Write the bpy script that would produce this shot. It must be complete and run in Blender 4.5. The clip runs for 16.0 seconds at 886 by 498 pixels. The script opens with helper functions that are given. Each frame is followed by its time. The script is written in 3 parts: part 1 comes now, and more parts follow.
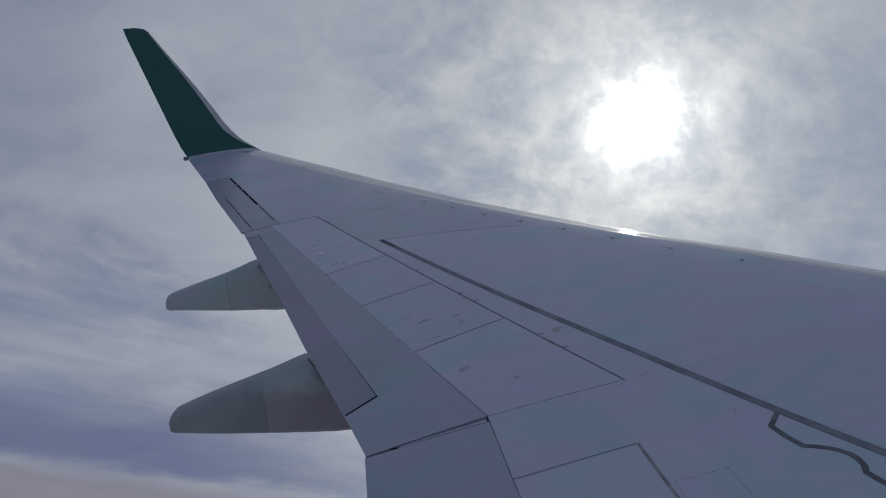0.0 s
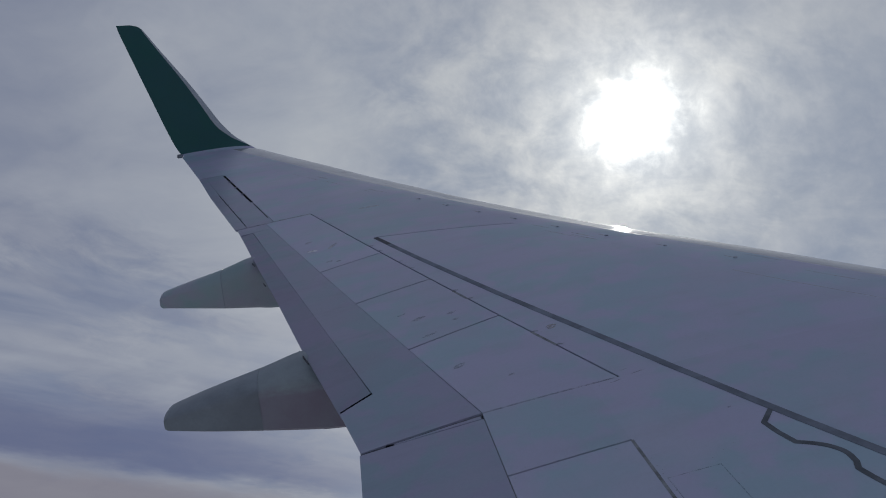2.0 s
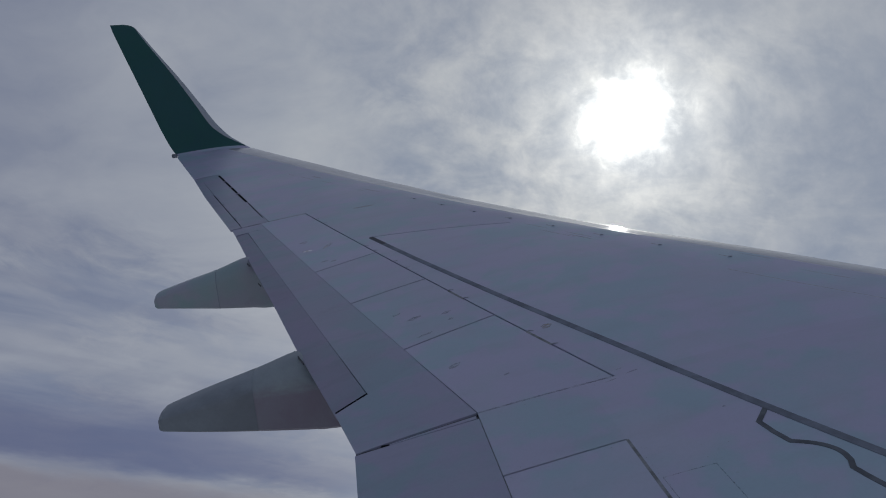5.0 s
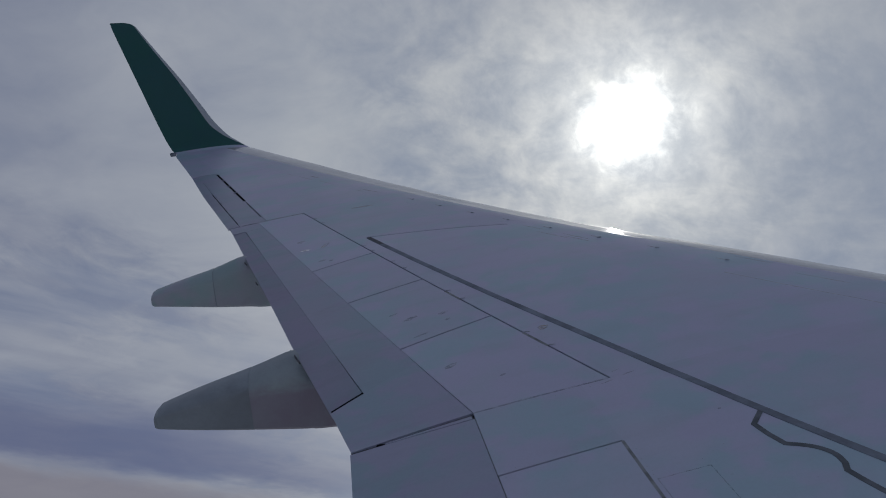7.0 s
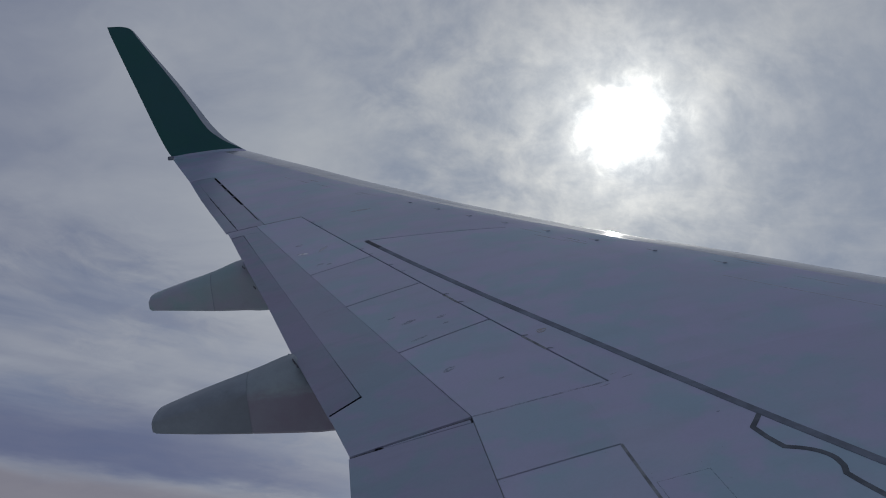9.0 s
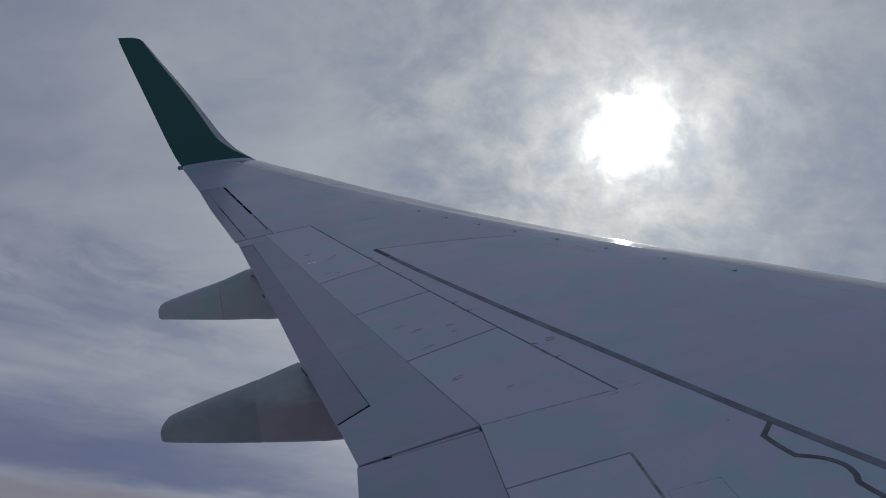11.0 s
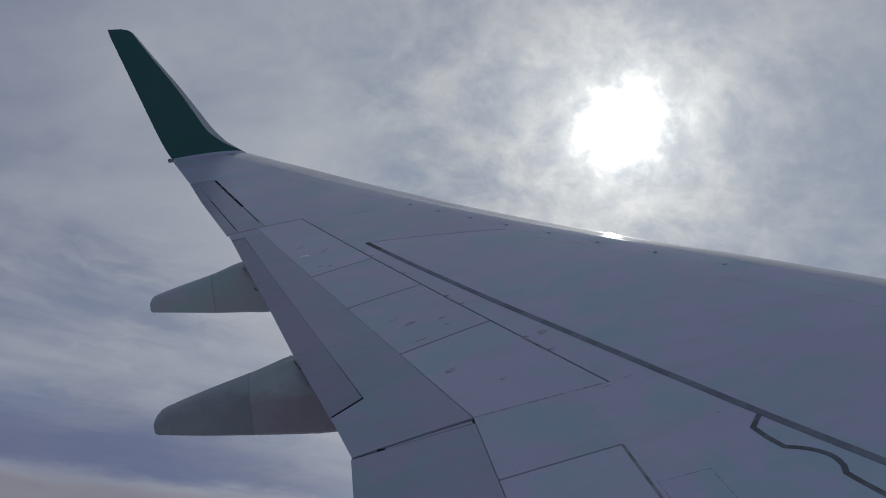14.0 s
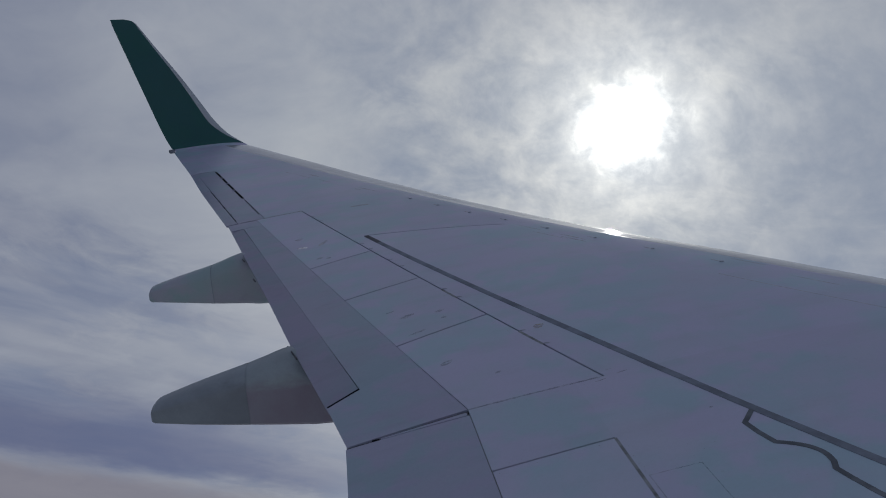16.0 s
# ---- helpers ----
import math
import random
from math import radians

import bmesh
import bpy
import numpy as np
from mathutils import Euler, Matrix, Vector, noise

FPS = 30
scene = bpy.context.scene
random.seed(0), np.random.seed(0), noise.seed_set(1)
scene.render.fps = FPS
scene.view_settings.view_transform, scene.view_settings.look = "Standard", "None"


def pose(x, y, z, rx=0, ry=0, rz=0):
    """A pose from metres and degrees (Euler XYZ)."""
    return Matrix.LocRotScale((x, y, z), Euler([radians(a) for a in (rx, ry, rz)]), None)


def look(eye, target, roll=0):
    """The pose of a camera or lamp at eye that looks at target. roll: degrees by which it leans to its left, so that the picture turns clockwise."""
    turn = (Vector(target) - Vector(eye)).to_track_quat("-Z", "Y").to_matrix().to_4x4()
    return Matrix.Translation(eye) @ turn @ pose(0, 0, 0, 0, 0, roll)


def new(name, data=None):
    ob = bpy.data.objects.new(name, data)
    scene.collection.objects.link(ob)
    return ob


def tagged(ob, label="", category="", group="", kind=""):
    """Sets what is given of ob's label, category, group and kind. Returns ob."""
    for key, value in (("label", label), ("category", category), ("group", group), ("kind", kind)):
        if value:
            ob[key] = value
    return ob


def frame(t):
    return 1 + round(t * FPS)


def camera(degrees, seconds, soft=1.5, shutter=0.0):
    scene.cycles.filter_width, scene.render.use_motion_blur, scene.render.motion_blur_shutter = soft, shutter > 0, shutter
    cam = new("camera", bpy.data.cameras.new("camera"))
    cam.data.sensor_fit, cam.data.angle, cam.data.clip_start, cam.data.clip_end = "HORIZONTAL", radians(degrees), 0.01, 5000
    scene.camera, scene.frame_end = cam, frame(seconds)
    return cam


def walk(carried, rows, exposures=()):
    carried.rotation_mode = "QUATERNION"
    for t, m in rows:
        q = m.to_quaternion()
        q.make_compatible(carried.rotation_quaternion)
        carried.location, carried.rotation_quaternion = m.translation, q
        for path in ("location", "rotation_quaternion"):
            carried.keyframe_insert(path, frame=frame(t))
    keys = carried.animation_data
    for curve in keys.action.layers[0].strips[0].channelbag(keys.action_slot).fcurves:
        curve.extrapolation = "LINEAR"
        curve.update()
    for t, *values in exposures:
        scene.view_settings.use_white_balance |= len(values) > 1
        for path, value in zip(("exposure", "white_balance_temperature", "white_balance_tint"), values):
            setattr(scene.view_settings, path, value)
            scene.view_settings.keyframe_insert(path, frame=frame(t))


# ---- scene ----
# The aircraft stands still. x runs forward, y outboard over the port wing, z up, in the aircraft's own axes.
cam = camera(58.0, 16.0, soft=1.05)
PATH = [
    (0, (-7.335, 1.720, 1.988), (-6.328, 11.580, 0.655), -6.88),
    (0.5, (-7.335, 1.722, 1.987), (-6.275, 11.574, 0.639), -6.85),
    (1, (-7.335, 1.714, 1.990), (-6.258, 11.562, 0.628), -6.90),
    (1.5, (-7.334, 1.714, 1.987), (-6.258, 11.562, 0.621), -6.86),
    (2, (-7.337, 1.714, 1.989), (-6.264, 11.562, 0.618), -6.89),
    (2.5, (-7.338, 1.718, 1.990), (-6.262, 11.567, 0.633), -7.00),
    (3, (-7.338, 1.719, 1.994), (-6.252, 11.566, 0.635), -7.10),
    (3.5, (-7.335, 1.721, 1.993), (-6.243, 11.566, 0.623), -7.09),
    (4, (-7.334, 1.720, 1.992), (-6.225, 11.561, 0.608), -7.10),
    (6.5, (-7.333, 1.718, 1.984), (-6.184, 11.555, 0.601), -6.52),
    (7, (-7.333, 1.714, 1.980), (-6.175, 11.552, 0.615), -6.35),
    (7.5, (-7.336, 1.712, 1.978), (-6.164, 11.550, 0.622), -6.26),
    (8, (-7.337, 1.711, 1.983), (-6.172, 11.549, 0.622), -6.31),
    (8.5, (-7.335, 1.716, 1.982), (-6.167, 11.555, 0.625), -6.37),
    (9, (-7.335, 1.717, 1.981), (-6.145, 11.557, 0.653), -6.43),
    (11.5, (-7.330, 1.718, 1.977), (-6.249, 11.587, 0.776), -6.66),
    (12, (-7.335, 1.713, 1.979), (-6.243, 11.577, 0.753), -6.71),
    (12.5, (-7.337, 1.716, 1.977), (-6.227, 11.576, 0.735), -6.75),
    (13, (-7.334, 1.717, 1.979), (-6.228, 11.575, 0.719), -6.87),
    (13.5, (-7.332, 1.719, 1.980), (-6.167, 11.568, 0.696), -6.75),
    (14, (-7.351, 1.695, 1.985), (-6.147, 11.536, 0.679), -6.47),
    (14.5, (-7.335, 1.735, 1.987), (-6.159, 11.573, 0.631), -6.31),
    (15, (-7.342, 1.656, 1.974), (-6.191, 11.498, 0.627), -6.03),
    (15.5, (-7.333, 1.700, 1.984), (-6.168, 11.534, 0.588), -5.96),
    (16, (-7.339, 1.669, 1.971), (-6.146, 11.504, 0.610), -5.68),
]
walk(cam, [(t, look(eye, target, roll)) for t, eye, target, roll in PATH],
     exposures=((0.0, 0.13), (1.5, 0.10), (3.5, 0.02), (7.0, 0.0), (8.5, 0.03), (9.0, -0.02), (11.5, -0.03), (12.0, -0.09), (12.5, -0.03), (13.0, -0.05), (13.5, 0.04),
                (14.5, 0.06), (15.2, 0.08), (16.0, 0.04)))

# ---------------------------------------------------------------- light
SUN = Vector((0.351, 0.936, -0.005)).normalized()
UP = Vector((0.274, 0.456, 0.847)).normalized()      # true vertical, seen from the banked and climbing aircraft
NORTH = (SUN - UP * SUN.dot(UP)).normalized()
EAST = NORTH.cross(UP)
SUN_HEIGHT = math.asin(SUN.dot(UP))


class Nodes:
    """Small helper for wiring shader nodes."""

    def __init__(self, tree):
        self.tree = tree
        tree.nodes.clear()

    def add(self, kind, inputs=None, **props):
        node = self.tree.nodes.new(kind)
        for key, value in props.items():
            setattr(node, key, value)
        for key, value in (inputs or {}).items():
            self.feed(node.inputs[key], value)
        return node

    def feed(self, socket, value):
        if isinstance(value, bpy.types.NodeSocket):
            self.tree.links.new(value, socket)
        else:
            socket.default_value = value

    def math(self, op, a, b=0.0, clamp=False):
        return self.add("ShaderNodeMath", {0: a, 1: b}, operation=op, use_clamp=clamp).outputs[0]

    def dot(self, a, b):
        return self.add("ShaderNodeVectorMath", {0: a, 1: b}, operation="DOT_PRODUCT").outputs["Value"]

    def scaled(self, a, b):
        return self.add("ShaderNodeVectorMath", {0: a, 1: b}, operation="MULTIPLY").outputs[0]

    def noise(self, vector, scale, detail=4.0, rough=0.55, bend=0.0):
        return self.add("ShaderNodeTexNoise", {"Vector": vector, "Scale": scale, "Detail": detail, "Roughness": rough,
                                               "Distortion": bend}).outputs["Fac"]

    def fit(self, value, a, b, c=0.0, d=1.0, smooth=True):
        return self.add("ShaderNodeMapRange", {0: value, 1: a, 2: b, 3: c, 4: d},
                        interpolation_type="SMOOTHSTEP" if smooth else "LINEAR").outputs[0]

    def mix(self, fac, a, b, blend="MIX"):
        node = self.add("ShaderNodeMix", data_type="RGBA", blend_type=blend)
        self.feed(node.inputs[0], fac)
        for socket, value in ((node.inputs[6], a), (node.inputs[7], b)):
            self.feed(socket, value if isinstance(value, bpy.types.NodeSocket) else (*value, 1.0))
        return node.outputs[2]


world = bpy.data.worlds.new("sky")
scene.world = world
world.use_nodes = True
n = Nodes(world.node_tree)
way = n.add("ShaderNodeTexCoord").outputs["Generated"]
east, north, height = (n.dot(way, tuple(v)) for v in (EAST, NORTH, UP))
level = n.add("ShaderNodeCombineXYZ", {0: east, 1: north, 2: height}).outputs[0]
clear = n.add("ShaderNodeTexSky", {"Vector": level}, sky_type="NISHITA", sun_disc=False, sun_elevation=SUN_HEIGHT,
              sun_rotation=0.0, altitude=4000.0).outputs[0]
# degrees from the sun
theta = n.math("MULTIPLY", n.math("ARCCOSINE", n.math("MINIMUM", n.dot(way, tuple(SUN)), 1.0)), 57.2958)
# a thin, high sheet of cloud: the sky seen through a flat layer
sheet = n.math("ADD", n.math("MAXIMUM", height, 0.0), 0.16)
layer = n.add("ShaderNodeCombineXYZ", {0: n.math("DIVIDE", east, sheet), 1: n.math("DIVIDE", north, sheet), 2: 0.0}).outputs[0]
turned = n.add("ShaderNodeMapping", {"Vector": layer, "Rotation": (0, 0, 0.5), "Location": (3.1, 1.7, 0.0)}).outputs[0]
folds = n.add("ShaderNodeTexNoise", {"Vector": turned, "Scale": 1.2, "Detail": 3.0, "Roughness": 0.5}).outputs["Color"]
folds = n.add("ShaderNodeVectorMath", {0: folds, 1: (-0.5, -0.5, -0.5)}, operation="ADD").outputs[0]
warped = n.add("ShaderNodeVectorMath", {0: turned, 1: n.scaled(folds, (0.55, 0.55, 0.0))}, operation="ADD").outputs[0]
broad = n.noise(warped, 0.9, 3.0, 0.5)
streaks = n.noise(n.scaled(warped, (0.75, 1.5, 1.0)), 1.9, 6.0, 0.55)
wisps = n.noise(warped, 6.5, 7.0, 0.62, 0.35)
shreds = n.noise(warped, 17.0, 7.0, 0.65, 0.3)
where = n.fit(n.noise(turned, 1.5, 2.0), 0.42, 0.60, 0.03, 0.24)
cover = n.math("ADD", n.math("ADD", n.math("MULTIPLY", broad, 0.50), n.math("MULTIPLY", streaks, 0.36)), 0.075)
cover = n.math("ADD", cover, n.math("MULTIPLY", n.math("SUBTRACT", wisps, 0.5), where))
cover = n.fit(n.math("ADD", cover, n.math("MULTIPLY", n.math("SUBTRACT", shreds, 0.5), n.math("MULTIPLY", where, 0.5))), 0.39, 0.63)
cloud = n.mix(cover, (0.206, 0.236, 0.317), (0.341, 0.371, 0.424))
veil = n.mix(n.fit(cover, 0.0, 0.6, 0.88, 0.98), n.mix(1.0, clear, (0.07, 0.07, 0.07), "MULTIPLY"), cloud)
# thin level streaks low down, and a clear blue gap over a bank of pinkish haze
combed = n.noise(n.scaled(level, (1.3, 1.3, 15.0)), 1.6, 4.5, 0.52, 0.2)
low = n.math("MULTIPLY", n.fit(height, 0.42, 0.12), n.fit(combed, 0.36, 0.64, -0.5, 0.5))
veil = n.mix(n.math("MAXIMUM", n.math("MULTIPLY", low, 0.9), 0.0), veil, (0.375, 0.400, 0.448))
veil = n.mix(n.math("MAXIMUM", n.math("MULTIPLY", low, -0.7), 0.0), veil, (0.195, 0.215, 0.300))
wavy = n.math("ADD", height, n.math("MULTIPLY", n.math("SUBTRACT", n.noise(n.scaled(level, (2.0, 2.0, 9.0)), 1.6, 6.0, 0.6), 0.5), 0.085))
gap = n.math("MULTIPLY", n.fit(wavy, 0.05, 0.075), n.fit(wavy, 0.150, 0.085))
veil = n.mix(n.math("MULTIPLY", gap, n.fit(theta, 27.0, 40.0, 0.35, 0.85)), veil, (0.122, 0.148, 0.255))
veil = n.mix(n.math("MULTIPLY", n.fit(wavy, 0.066, 0.036), 0.88), veil, (0.240, 0.234, 0.272))
# unseen half below the horizon, raised to throw light up onto the fairings
veil = n.mix(n.fit(height, -0.04, -0.22), veil, (0.235, 0.250, 0.280))
# the sun behind the cloud: a white core with a torn edge, cream-lit shreds round it and a wide, uneven aureole
close = n.add("ShaderNodeVectorMath", {0: level, 1: (0.77, 3.10, 1.40)}, operation="ADD").outputs[0]
close = n.add("ShaderNodeVectorMath", {0: close, 1: n.scaled(folds, (0.10, 0.10, 0.10))}, operation="ADD").outputs[0]
lumps = n.noise(close, 12.0, 4.0, 0.55, 0.2)
flecks = n.noise(close, 30.0, 6.0, 0.62, 0.25)
torn = n.math("ADD", n.fit(lumps, 0.30, 0.70, 0.5, -0.5, smooth=False), n.fit(flecks, 0.30, 0.70, 0.85, -0.85, smooth=False))
ragged = n.math("MAXIMUM", n.math("ADD", theta, n.math("MULTIPLY", torn, n.fit(theta, 0.8, 3.2, 0.0, 1.0))), 0.0)
core = n.math("MULTIPLY", n.math("EXPONENT", n.math("MULTIPLY", n.math("POWER", n.math("DIVIDE", ragged, 2.95), 5.0), -1.0)), 0.60)
ring = n.math("MULTIPLY", n.math("EXPONENT", n.math("DIVIDE", ragged, -3.9)), 0.90)
ring = n.math("ADD", ring, n.math("MULTIPLY", n.math("EXPONENT", n.math("MULTIPLY", n.math("POWER", n.math("DIVIDE", theta, 0.7), 2.0), -1.0)), 3.0))
tufts = n.math("ADD", n.math("MULTIPLY", lumps, 0.40), n.math("ADD", n.math("MULTIPLY", wisps, 0.28), n.math("MULTIPLY", flecks, 0.32)))
tufts = n.fit(tufts, 0.38, 0.64)
puffs = n.math("ADD", n.math("MULTIPLY", cover, 0.55), n.math("MULTIPLY", tufts, 0.45))
halo = n.math("MULTIPLY", n.math("EXPONENT", n.math("DIVIDE", theta, -9.0)), n.math("ADD", n.math("MULTIPLY", puffs, 0.38), 0.03))
lit = n.math("EXPONENT", n.math("DIVIDE", theta, -14.0))
veil = n.mix(n.math("MULTIPLY", lit, 0.80), veil, n.mix(puffs, (0.228, 0.275, 0.345), (0.414, 0.406, 0.386)))
under_sun = n.math("MULTIPLY", n.fit(height, 0.38, 0.20), n.fit(theta, 36.0, 24.0))
veil = n.mix(n.math("MULTIPLY", under_sun, 0.72), veil, (0.420, 0.440, 0.480))
ahead = n.math("MULTIPLY", n.fit(height, 0.54, 0.74, 1.0, 0.84), n.math("MULTIPLY", n.fit(theta, 12.0, 105.0, 1.0, 0.78), n.fit(theta, 15.0, 44.0, 1.10, 0.88)))
veil = n.mix(1.0, veil, n.add("ShaderNodeCombineXYZ", {0: ahead, 1: ahead, 2: n.math("POWER", ahead, 0.75)}).outputs[0], "MULTIPLY")
glow = n.math("ADD", core, n.math("ADD", ring, halo))
glow = n.mix(1.0, n.add("ShaderNodeCombineXYZ", {0: glow, 1: glow, 2: glow}).outputs[0], (0.985, 0.975, 0.905), "MULTIPLY")
n.add("ShaderNodeOutputWorld", {0: n.add("ShaderNodeBackground", {"Color": n.mix(1.0, veil, glow, "ADD"), "Strength": 1.0}).outputs[0]})

sun = new("sun", bpy.data.lights.new("sun", "SUN"))
sun.data.energy, sun.data.angle, sun.data.color = 1.1, radians(0.6), (1.0, 0.96, 0.9)
sun.matrix_world = look((0, 0, 30), tuple(Vector((0, 0, 30)) - SUN))


# ---------------------------------------------------------------- materials
def material(name):
    mat = bpy.data.materials.new(name)
    mat.use_nodes = True
    return mat, Nodes(mat.node_tree)


def finish(nodes, color, rough, metal=0.0, bump=None, strength=0.1, coat=0.0, distance=0.002, gloss=0.5, **more):
    inputs = {"Base Color": color if isinstance(color, bpy.types.NodeSocket) else (*color, 1.0), "Roughness": rough,
              "Metallic": metal, "Coat Weight": coat, "Coat Roughness": 0.14, "Specular IOR Level": gloss, **more}
    if bump is not None:
        inputs["Normal"] = nodes.add("ShaderNodeBump", {"Strength": strength, "Distance": distance, "Height": bump}).outputs[0]
    shader = nodes.add("ShaderNodeBsdfPrincipled", inputs)
    nodes.add("ShaderNodeOutputMaterial", {0: shader.outputs[0]})


def aircraft_paint(name, base, dirt, rough=0.34, streaky=1.0, coat=0.25, gloss=0.5):
    """Sprayed paint, stained along the airflow and faintly uneven between pieces."""
    mat, m = material(name)
    at = m.add("ShaderNodeTexCoord").outputs["Object"]
    clouds = m.noise(at, 0.7, 5.0, 0.6)
    flow = m.noise(m.scaled(at, (0.8, 3.0, 1.0)), 2.0, 6.0, 0.6)
    grain = m.noise(at, 55.0, 3.0, 0.6)
    hue = m.noise(at, 1.6, 3.0, 0.5)
    soot = m.fit(m.noise(m.scaled(at, (1.0, 3.0, 1.0)), 3.1, 8.0, 0.68), 0.58, 0.80)
    own = m.add("ShaderNodeObjectInfo").outputs["Random"]
    tone = m.mix(m.fit(clouds, 0.3, 0.7), (base[0] * 0.97, base[1] * 0.93, base[2] * 0.97), (base[0] * 1.08, base[1] * 1.03, base[2] * 1.05))
    tone = m.mix(m.fit(hue, 0.38, 0.62, 0.0, 0.85), tone, (base[0] * 0.83, base[1] * 1.05, base[2] * 0.98))
    tone = m.mix(m.fit(m.noise(at, 2.9, 3.0, 0.55), 0.44, 0.62, 0.0, 0.8), tone, (base[0] * 1.12, base[1] * 0.97, base[2] * 1.07))
    tone = m.mix(m.math("MULTIPLY", m.fit(flow, 0.45, 0.75), 0.10 * streaky), tone, dirt)
    tone = m.mix(m.math("MULTIPLY", soot, 0.16 * streaky), tone, dirt)
    tone = m.mix(m.math("MULTIPLY", m.fit(grain, 0.35, 0.7), 0.05), tone, dirt)
    specks = m.fit(m.noise(m.scaled(at, (1.0, 1.6, 1.0)), 24.0, 4.0, 0.7), 0.66, 0.76, 0.0, 0.30 * streaky)
    tone = m.mix(specks, tone, dirt)
    shade = m.fit(own, 0.0, 1.0, 0.95, 1.04, smooth=False)
    tone = m.mix(1.0, tone, m.add("ShaderNodeCombineXYZ", {0: shade, 1: shade, 2: shade}).outputs[0], "MULTIPLY")
    finish(m, tone, m.fit(clouds, 0.3, 0.7, rough - 0.05, rough + 0.09), 0.0,
           m.math("ADD", m.math("MULTIPLY", grain, 0.25), m.noise(at, 3.0, 3.0)), 0.12, coat, gloss=gloss)
    return mat


def two_tone_paint(name, base, dirt, level, reach):
    """Fairing paint with a darker tone over its lower side, from a soft, torn line downwards and strongest near the
    joint.
    """
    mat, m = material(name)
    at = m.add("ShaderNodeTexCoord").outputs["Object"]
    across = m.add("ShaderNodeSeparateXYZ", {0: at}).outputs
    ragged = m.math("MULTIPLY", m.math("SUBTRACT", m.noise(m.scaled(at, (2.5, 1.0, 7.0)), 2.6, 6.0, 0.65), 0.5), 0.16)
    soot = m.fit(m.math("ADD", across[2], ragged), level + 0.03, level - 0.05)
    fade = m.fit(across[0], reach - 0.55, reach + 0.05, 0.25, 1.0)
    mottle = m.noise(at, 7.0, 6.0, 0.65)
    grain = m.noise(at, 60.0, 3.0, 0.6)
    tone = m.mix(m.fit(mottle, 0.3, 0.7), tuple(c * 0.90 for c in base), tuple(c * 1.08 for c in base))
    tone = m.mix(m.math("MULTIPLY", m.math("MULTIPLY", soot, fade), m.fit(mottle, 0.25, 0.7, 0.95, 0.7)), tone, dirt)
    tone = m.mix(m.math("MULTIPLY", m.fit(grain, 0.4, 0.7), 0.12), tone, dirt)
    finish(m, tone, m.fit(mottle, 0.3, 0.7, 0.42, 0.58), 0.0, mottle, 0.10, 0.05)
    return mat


def bare_metal(name, base, rough, metal=1.0, gloss=0.5, spanwise=False):
    """Rubbed metal; spanwise: with fine scratches along the leading edge, which draw highlights out."""
    mat, m = material(name)
    at = m.add("ShaderNodeTexCoord").outputs["Object"]
    brushed = m.noise(m.scaled(at, (1.2, 18.0, 8.0)), 3.0, 6.0, 0.65)
    patch = m.noise(at, 1.5, 5.0, 0.6)
    tone = m.mix(m.fit(patch, 0.3, 0.7), tuple(c * 0.85 for c in base), base)
    finish(m, tone, m.fit(brushed, 0.3, 0.7, rough * 0.7, rough * 1.5), metal, brushed, 0.06, gloss=gloss,
           **({"Anisotropic": 0.85, "Tangent": (-0.463, 0.880, 0.106)} if spanwise else {}))
    return mat


def plain(name, base, rough, scale=9.0, vary=0.3, metal=0.0, bump=0.15, gloss=0.5):
    mat, m = material(name)
    at = m.add("ShaderNodeTexCoord").outputs["Object"]
    mottle = m.noise(at, scale, 6.0, 0.65)
    finish(m, m.mix(m.fit(mottle, 0.3, 0.7), tuple(c * (1 - vary) for c in base), tuple(c * (1 + vary) for c in base)),
           rough, metal, mottle, bump, gloss=gloss)
    return mat


def scuffed(name, base, thick):
    """A stain whose ragged edge lets the paint show through."""
    mat, m = material(name)
    at = m.add("ShaderNodeTexCoord").outputs["Object"]
    ragged = m.noise(m.scaled(at, (1.0, 1.8, 1.0)), 26.0, 6.0, 0.7)
    stain = m.add("ShaderNodeBsdfPrincipled", {"Base Color": (*base, 1.0), "Roughness": 0.4})
    seen = m.add("ShaderNodeMixShader", {0: m.math("MULTIPLY", m.fit(ragged, 0.32, 0.68), thick),
                                         1: m.add("ShaderNodeBsdfTransparent").outputs[0], 2: stain.outputs[0]})
    m.add("ShaderNodeOutputMaterial", {0: seen.outputs[0]})
    return mat


GREY = aircraft_paint("wing_grey_paint", (0.402, 0.456, 0.562), (0.20, 0.212, 0.235), coat=0.05, gloss=0.40)
FLAP = aircraft_paint("flap_grey_paint", (0.280, 0.322, 0.415), (0.135, 0.145, 0.172), 0.36, 1.2, 0.15)
FAIRING = aircraft_paint("fairing_grey_paint", (0.312, 0.368, 0.395), (0.16, 0.16, 0.16), 0.45, 1.3, 0.1)
SOOTY = two_tone_paint("sooty_fairing_paint", (0.260, 0.316, 0.338), (0.220, 0.192, 0.240), 0.43, -8.0)
# aft flap: base darkened to paint in its slope's shade, plus heavier soot streaks
AFT = aircraft_paint("shaded_sooty_flap_paint", (0.236, 0.258, 0.344), (0.105, 0.10, 0.122), 0.42, 1.6, 0.12)
DARK_FAIRING = two_tone_paint("dark_fairing_paint", (0.240, 0.288, 0.318), (0.152, 0.174, 0.196), 0.46, -8.1)
GREEN = aircraft_paint("dark_green_paint", (0.006, 0.088, 0.083), (0.010, 0.056, 0.055), 0.5, 0.5, 0.0)
WHITE = aircraft_paint("white_fuselage_paint", (0.78, 0.79, 0.80), (0.5, 0.5, 0.5), 0.35, 0.5)
METAL = bare_metal("silver_slat_finish", (0.455, 0.468, 0.490), 0.085, 0.0, 0.20, True)
